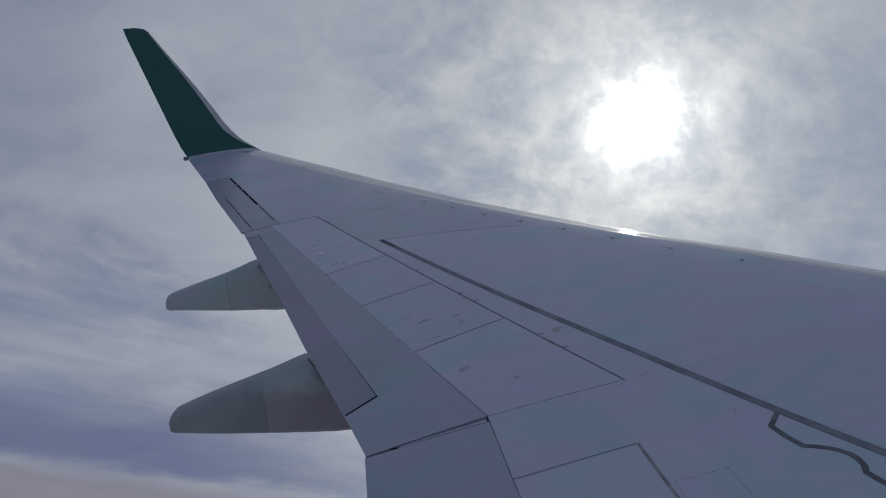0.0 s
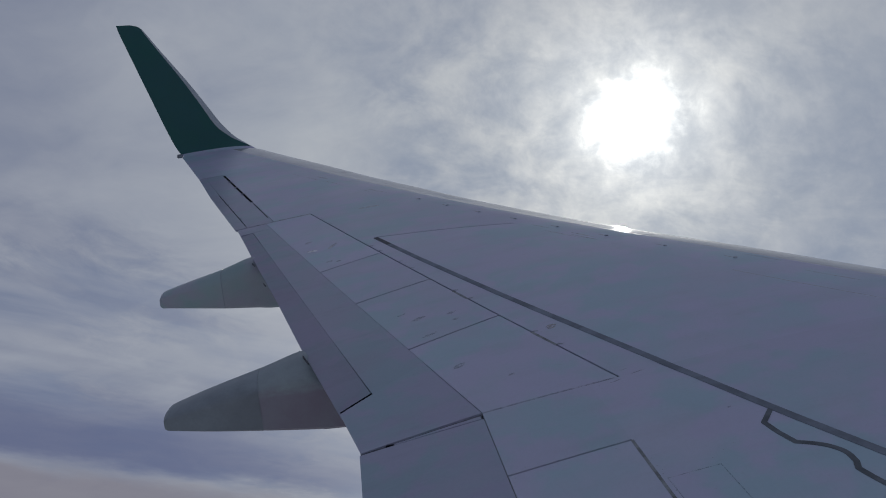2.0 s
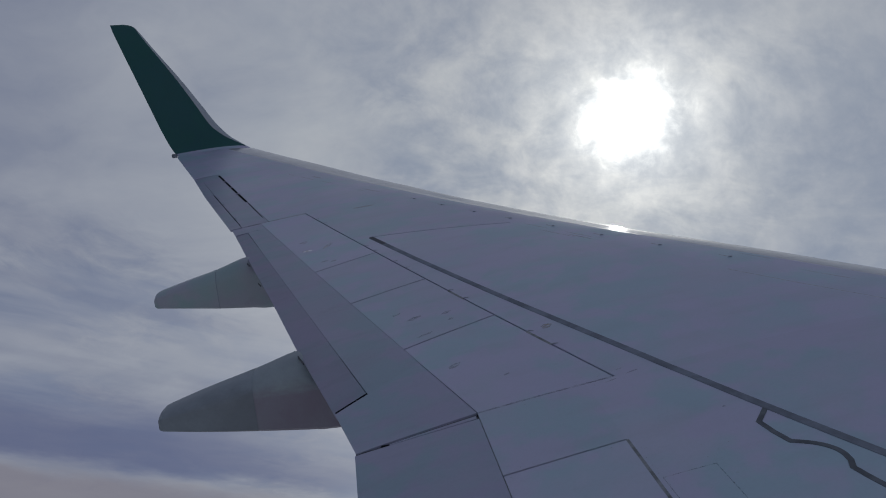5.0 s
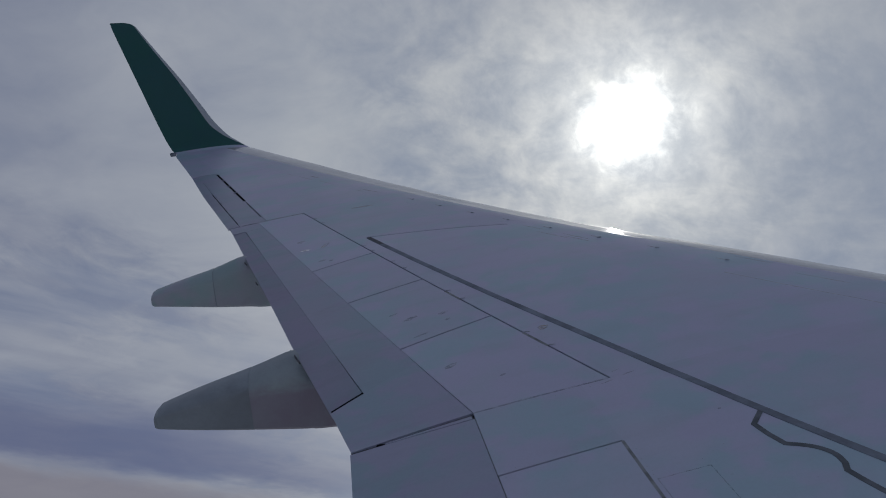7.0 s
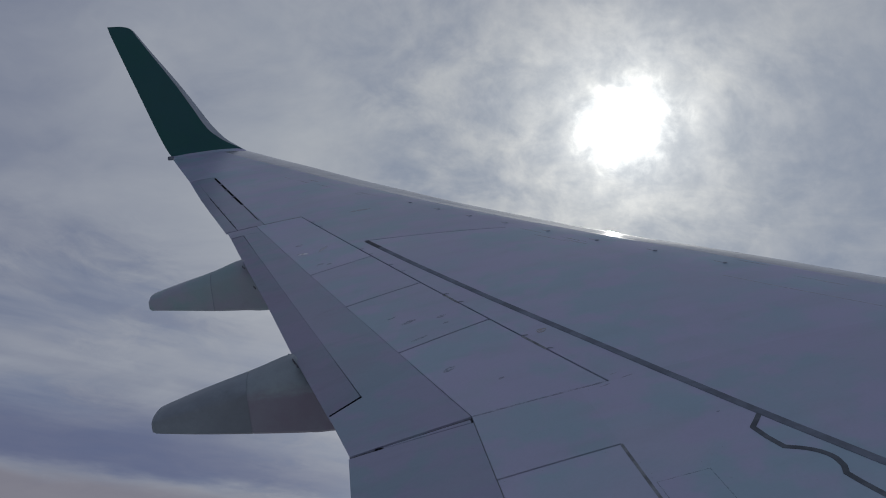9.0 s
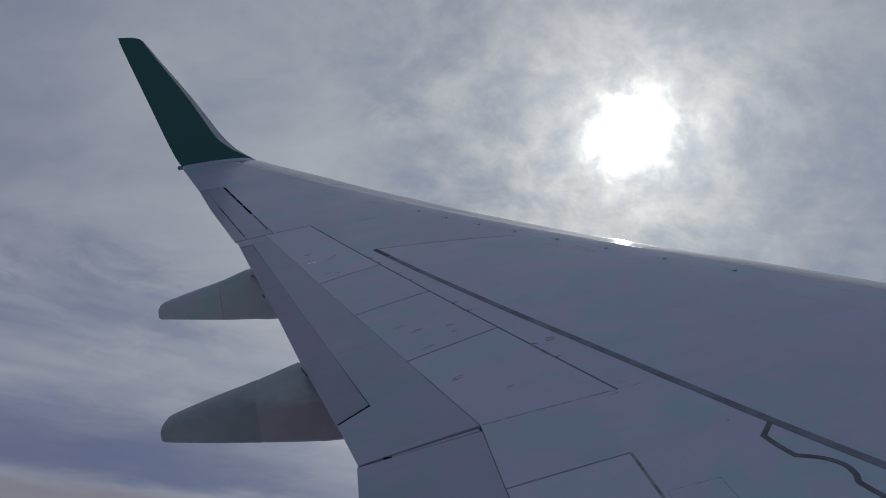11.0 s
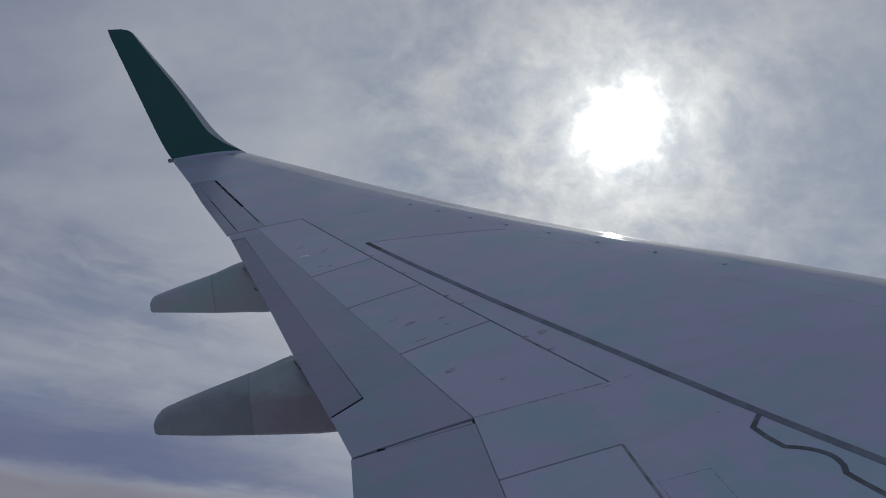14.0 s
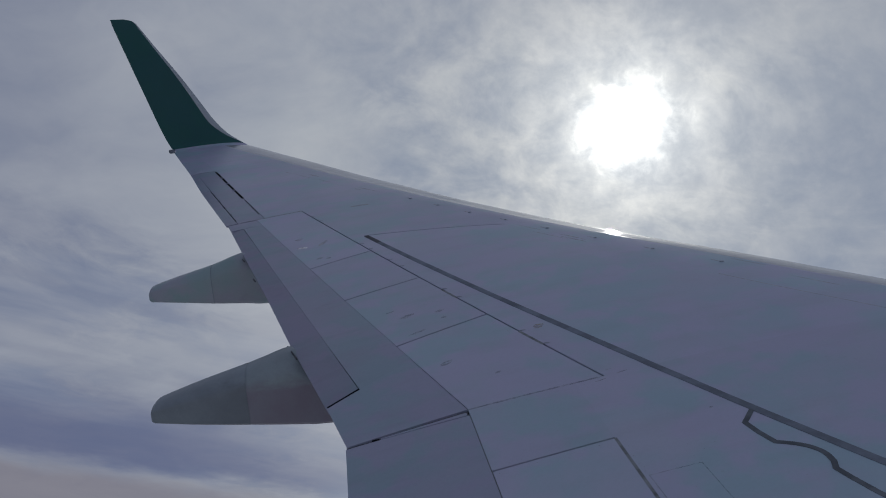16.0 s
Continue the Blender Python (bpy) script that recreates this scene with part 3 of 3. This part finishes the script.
ROOT = [(nose(16.59), plan(edge(16.59), 16.59)[0], 16.59, camber_line(0, 16.59), camber_line(1, 16.59)),
        (-8.82, -10.175, 16.72, 2.150, 2.208), (-8.88, -10.215, 16.79, 2.185, 2.228), (-8.93, -10.240, 16.838, 2.222, 2.248)]
BLADE = [(-8.93, -10.240, 16.838, 2.222, 2.248), (-9.08, -10.298, 16.91, 2.33, 2.33), (-9.27, -10.372, 16.965, 2.48, 2.48),
         (-9.49, -10.478, 17.04, 2.75, 2.75), (-9.705, -10.605, 17.145, 3.10, 3.10), (-10.02, -10.785, 17.295, 3.60, 3.60),
         (-10.432, -11.002, 17.475, 4.20, 4.20), (-10.70, -11.145, 17.60, 4.60, 4.60), (-10.745, -11.168, 17.622, 4.655, 4.69),
         (-10.81, -11.182, 17.637, 4.705, 4.735), (-10.93, -11.190, 17.645, 4.742, 4.756)]


def metal_share(z):
    """How far the bare leading edge of the winglet reaches back."""
    return (0.128 - 0.036 * min(max(z - 2.6, 0.0), 2.0)) * min(max((z - 2.20) / 0.46, 0.06), 1.0) * min(1.0, (4.80 - z) / 0.25)


part("wing_tip", blade(between(ROOT, 4), lambda z: 0.0, lambda z: 1.0, 22, 1.35), GREY, wing, "grey wing tip curving up into the winglet")
winglet = part("winglet", blade(between(BLADE, 5), metal_share, lambda z: 1.0), GREEN, wing, "dark green painted winglet")
part("winglet_leading_edge", blade(between(BLADE, 5), lambda z: 0.0, metal_share), EDGE, winglet, "bare grey metal leading edge")


part("tail_light", box((-10.255, 16.82, 2.222), (0.10, 0.10, 0.07), 0.010), SEALANT, wing, "dark rear position light housing")


# ---------------------------------------------------------------- flap track fairings
SIDE = ((0.0, 0.62), (0.025, 0.86), (0.07, 0.97), (0.14, 1.0), (0.40, 1.0), (0.68, 0.995), (0.735, 0.975), (0.785, 0.92), (0.86, 0.79), (0.93, 0.62),
        (0.975, 0.46), (1.0, 0.25))


def pod(stations, y):
    """A flat-sided body with a rounded shoulder along its back and a tight lower edge."""
    rings = []
    for x, hi, lo, half in stations:
        near = [(x, y - half * w, lo + (hi - lo) * v) for v, w in SIDE]
        far = [(x, y + half * w, lo + (hi - lo) * v) for v, w in reversed(SIDE)]
        rings.append(near + far)
    return loft(rings)


def smooth_stations(rows, k=4):
    out = []
    for i in range(len(rows) - 1):
        p = [np.array(rows[min(max(i + j, 0), len(rows) - 1)]) for j in (-1, 0, 1, 2)]
        for j in range(k):
            t = j / k
            out.append(tuple(0.5 * (2 * p[1] + (p[2] - p[0]) * t + (2 * p[0] - 5 * p[1] + 4 * p[2] - p[3]) * t * t
                                    + (3 * p[1] - p[0] - 3 * p[2] + p[3]) * t**3)))
    return out + [tuple(rows[-1])]


def build_fairing(y, rows, seam, front, rear):
    line = smooth_stations(rows)
    fore = [r for r in line if r[0] > seam + 0.004]
    aft = [r for r in line if r[0] < seam - 0.004]
    at = next(i for i in range(len(line) - 1) if line[i][0] >= seam >= line[i + 1][0])
    f = (line[at][0] - seam) / (line[at][0] - line[at + 1][0])
    cut = [a + (b - a) * f for a, b in zip(line[at], line[at + 1])]
    body = part("flap_track_fairing", pod(fore + [(seam + 0.004, *cut[1:])], y), front, wing, "grey tapered fairing under the flap")
    ring = (cut[1] - 0.002, cut[2] + 0.002, cut[3] - 0.002)
    part("fairing_joint", pod([(seam + 0.006, *ring), (seam - 0.006, *ring)], y), DARK_FAIRING if front is FAIRING else front, body)
    part("fairing_tail", pod([(seam - 0.004, *cut[1:])] + aft, y), rear, body, "blunt grey tail cone")
    return body


build_fairing(9.9, [(-6.6, 0.93, 0.838, 0.05), (-7.0, 0.94, 0.628, 0.14), (-7.5, 0.96, 0.488, 0.18), (-8.18, 0.99, 0.505, 0.19), (-8.38, 1.03, 0.530, 0.19),
                    (-8.69, 0.942, 0.564, 0.18), (-9.0, 0.872, 0.608, 0.16), (-9.24, 0.812, 0.642, 0.14), (-9.295, 0.793, 0.648, 0.13),
                    (-9.315, 0.770, 0.660, 0.12), (-9.322, 0.755, 0.670, 0.11)], -8.695, FAIRING, FAIRING)
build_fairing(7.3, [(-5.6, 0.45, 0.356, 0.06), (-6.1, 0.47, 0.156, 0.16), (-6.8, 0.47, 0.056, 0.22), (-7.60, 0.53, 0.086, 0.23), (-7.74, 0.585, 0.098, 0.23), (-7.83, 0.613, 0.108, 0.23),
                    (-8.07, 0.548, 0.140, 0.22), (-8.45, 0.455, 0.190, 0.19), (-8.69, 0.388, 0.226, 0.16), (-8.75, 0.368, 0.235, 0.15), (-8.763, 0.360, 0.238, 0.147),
                    (-8.783, 0.343, 0.248, 0.137), (-8.787, 0.335, 0.256, 0.13)], -8.12, SOOTY, DARK_FAIRING)


# dark seals and hooks where the fairings meet the flap's edge
for y, long in ((7.20, 0.40), (9.66, 0.20), (8.98, 0.16)):
    x, _ = plan(edge(y), y)
    z = camber_line(1, y) - 0.018
    part("fairing_seal", box((x - 0.022, y, z), (0.009, long, 0.015), 0.003, 0.21), DARK_SEALANT, wing)

# ---------------------------------------------------------------- sealant, hardware and wear on the upper skin
band = [(band_line(y)[0] + 0.006, y) for y in [9.505 - 0.3 * i for i in range(28)]]
part("sealant_band", strip(band, 0.043), SEALANT, wing, "dark grey sealant band along the wing")
part("sealant_band_end", strip(band[:2], 0.041, 0.0045), DARK_SEALANT, wing)
part("hinge_filler", strip([(X_SPOIL, 5.18), (X_SPOIL - 0.01, 4.0)], 0.015, 0.001), SEAM, wing)
for a, b in ((7.653, 7.429), (6.618, 6.359)):
    part("hinge_filler", strip([plan(HINGE, a), plan(HINGE, b)], 0.018, 0.001), SEAM, wing)
loop = [(-5.52, 5.125), (-5.607, 5.03), (-5.596, 4.93), (-5.574, 4.828), (-5.512, 4.783), (-5.468, 4.735), (-5.440, 4.67), (-5.448, 4.60), (-5.470, 4.553),
        (-5.457, 4.48), (-5.43, 4.36), (-5.36, 4.1), (-5.20, 3.5), (-4.90, 2.6), (-4.72, 1.9)]
part("sealant_loop", strip(loop[:3] + smooth_line(loop[3:8], 2)[0:] + loop[8:], 0.025, 0.0025, 0.04), LOOP_SEALANT, wing, "dark grey sealant line round a skin patch")
# pale strip that paints in edge glints along the rear of the slats
for d, w, outer in ((0.556, 0.016, 16.4),):
    part("sealant_bead", strip([back(d, outer - 0.25 * i) for i in range(int((outer - 4) / 0.25))][:], w, 0.0008), PALE, wing, "pale strip painting edge glints behind the slats")

# rubber-footed slat stops, half a metre apart
stop = box((0, 0, 0), (0.036, 0.028, 0.007), 0.0034)
stop_mesh = bpy.data.meshes.new("slat_stop")
stop.to_mesh(stop_mesh)
stop.free()
stop_mesh.materials.append(STOP)
for y, d in ((10.815, 0.854), (10.314, 0.870), (9.805, 0.877), (9.324, 0.862), (8.817, 0.849), (8.299, 0.837), (7.774, 0.813), (7.238, 0.782)):
    x = back(d, y)[0]
    ob = new("slat_stop", stop_mesh)
    ob.parent = wing
    ob.matrix_basis = Matrix.Translation((x, y, top(x, y) + 0.004)) @ Matrix.Rotation(-0.48, 4, "Z")

# hinge fittings along the spoiler line
fit_mesh = bpy.data.meshes.new("hinge_fitting")
bm = box((0, 0, 0), (0.040, 0.012, 0.006), 0.003)
bm.to_mesh(fit_mesh)
bm.free()
fit_mesh.materials.append(STOP)
for y in (10.651, 10.415, 9.28, 9.066, 8.637, 8.40, 7.653, 7.429, 6.618, 6.359):
    x = plan(HINGE, y)[0] + 0.025
    ob = new("hinge_fitting", fit_mesh)
    ob.parent = wing
    ob.matrix_basis = Matrix.Translation((x, y, top(x, y) + 0.001)) @ Matrix.Rotation(-0.25, 4, "Z")

part("hinge_slot", strip([plan(0.806, 14.28), plan(0.8235, 12.22)], 0.030, 0.001), MATTE_BLACK, aileron, "dark open hinge slot")
part("hinge_slot", strip([plan(0.824, 12.12), plan(0.832, 11.25)], 0.009, 0.001), MATTE_BLACK, aileron)
part("tab_slot", strip([plan(0.937, 12.98), plan(0.932, 11.15)], 0.006, 0.001), MATTE_BLACK, aileron)
for y in (12.75, 12.35, 11.95, 11.5):
    x = plan(0.935 - (12.98 - y) * 0.0027, y)[0]
    part("tab_hinge", box((x, y, top(x, y) + 0.002), (0.030, 0.030, 0.010), 0.003), SEALANT, aileron)
# aileron hinge slot bridges
for y in (13.75, 13.3, 12.8):
    s = 0.806 + (14.28 - y) * 0.0085
    x = plan(s, y)[0]
    part("slot_bridge", box((x, y, top(x, y) + 0.001), (0.06, 0.06, 0.010), 0.003), GREY, aileron)


def rivet_rows(rows, radius=0.0028, step=0.06):
    """Flush rivet heads in rows along panel edges."""
    bm = bmesh.new()
    for a, b in rows:
        a, b = Vector(a), Vector(b)
        m = max(2, int((b - a).length / step))
        for k in range(m + 1):
            if random.random() < 0.5:
                continue
            p = a.lerp(b, k / m)
            r = radius * random.uniform(0.8, 1.2)
            z = top(p.x, p.y)
            ring = [bm.verts.new((p.x + r * math.cos(t), p.y + r * math.sin(t), z + 0.0012)) for t in (0, 1.05, 2.09, 3.14, 4.19, 5.24)]
            bm.faces.new(ring)
    return bm


rows = []
for (a, b), (c, d) in zip(STATIONS, STATIONS[1:]):
    rows.append((plan(HINGE + 0.012, a - 0.05), plan(HINGE + 0.012, c + 0.05)))
rows.append((plan(HINGE - 0.012, 10.9), plan(HINGE - 0.012, 5.85)))
for y in (5.84, 5.76):
    rows.append((plan(HINGE, y), plan(0.85, y)))
rows += [((X_SPOIL + 0.03, 5.15), (X_SPOIL + 0.03, 4.2)), ((X_SPOIL - 0.03, 5.21), (X_FLAP + 0.03, 5.21)), ((X_SPOIL - 0.03, 5.15), (X_FLAP + 0.03, 5.15))]
rows += [((-6.155, 4.83), (-5.93, 4.825)), ((-5.92, 4.82), (-5.93, 4.4)), ((-5.67, 5.01), (-5.93, 4.88)), ((X_SPOIL + 0.02, 5.0), (X_SPOIL + 0.02, 4.4))]
rivets = part("rivets", rivet_rows(rows), RIVET, wing, smooth=False)
tagged(rivets, "rows of dull flush rivet heads", kind="stuff")

# access panel inboard: a fine joint
part("panel_joint", strip([(-6.155, 4.60), (-6.158, 4.83), (-5.92, 4.822), (-5.925, 4.3)], 0.004, 0.0006, 0.05), FAINT, wing)


def scuff(x, y, long, wide, turn, mat, name="paint_scuff"):
    """An irregular flat stain lying on the skin."""
    bm = bmesh.new()
    ring = []
    for k in range(18):
        a = 2 * math.pi * k / 18
        r = random.uniform(0.75, 1.1)
        u, v = long * r * math.cos(a), wide * r * math.sin(a)
        px, py = x + u * math.cos(turn) - v * math.sin(turn), y + u * math.sin(turn) + v * math.cos(turn)
        ring.append(bm.verts.new((px, py, top(px, py) + 0.002)))
    bm.faces.new(ring)
    part(name, bm, mat, wing, smooth=False)


for x, y, long, wide, turn, mat in (
        (-6.963, 7.285, 0.085, 0.03, 0.33, SOOT), (-6.735, 7.245, 0.06, 0.028, 0.4, SOOT), (-6.72, 7.12, 0.03, 0.02, 0.3, SOOT),
        (-6.812, 6.418, 0.065, 0.03, 0.4, SOOT), (-7.800, 9.842, 0.055, 0.05, 0.2, SOOT), (-7.593, 9.094, 0.05, 0.03, 0.1, SOOT),
        (-7.51, 9.05, 0.03, 0.03, 0.4, SOOT), (-7.075, 7.43, 0.05, 0.02, 0.35, SOOT),
        (-6.924, 6.969, 0.09, 0.02, 0.3, SOOT), (-5.675, 5.228, 0.014, 0.009, 0.3, SOOT), (-6.545, 6.141, 0.03, 0.015, 0.3, SOOT),
        (-5.915, 5.80, 0.05, 0.007, 0.15, SOOT), (-5.968, 5.86, 0.03, 0.006, 0.15, SOOT), (-6.05, 5.76, 0.05, 0.006, 0.2, SOOT),
        (-6.168, 6.628, 0.055, 0.04, 0.4, RUST), (-7.755, 9.535, 0.085, 0.034, -0.31, BARE), (-7.56, 9.56, 0.12, 0.035, 1.0, WEAR_GLINT), (-7.13, 10.785, 0.17, 0.045, 0.0, WEAR_GLINT)):
    scuff(x, y, long * 0.75, wide * 0.75, turn, mat)

# pale wear beside the slat stops, and long faint streaks along the leading edge
for y, d in ((10.855, 0.856), (10.354, 0.873), (9.85, 0.880), (9.37, 0.865), (8.865, 0.852), (8.35, 0.84), (7.82, 0.816), (7.29, 0.785)):
    scuff(back(d, y)[0], y, random.uniform(0.03, 0.05), 0.009, 2.0, WEAR_GLINT, "paint_wear")
for k in range(16):
    y, d = random.uniform(6.0, 13.5), random.uniform(0.58, 1.05)
    scuff(back(d, y)[0], y, random.uniform(0.08, 0.24), random.uniform(0.004, 0.008), 2.055, WEAR_GLINT, "paint_streak")

# sun glint on a skin edge, painted as a pale strip behind the leading edge
part("skin_edge_glint", strip([back(1.100, 6.95), back(1.104, 6.5), back(1.095, 6.1), back(1.10, 5.2)], 0.007, 0.0008), WEAR_GLINT, wing, "pale strip painted as sun glint on a skin panel's edge")
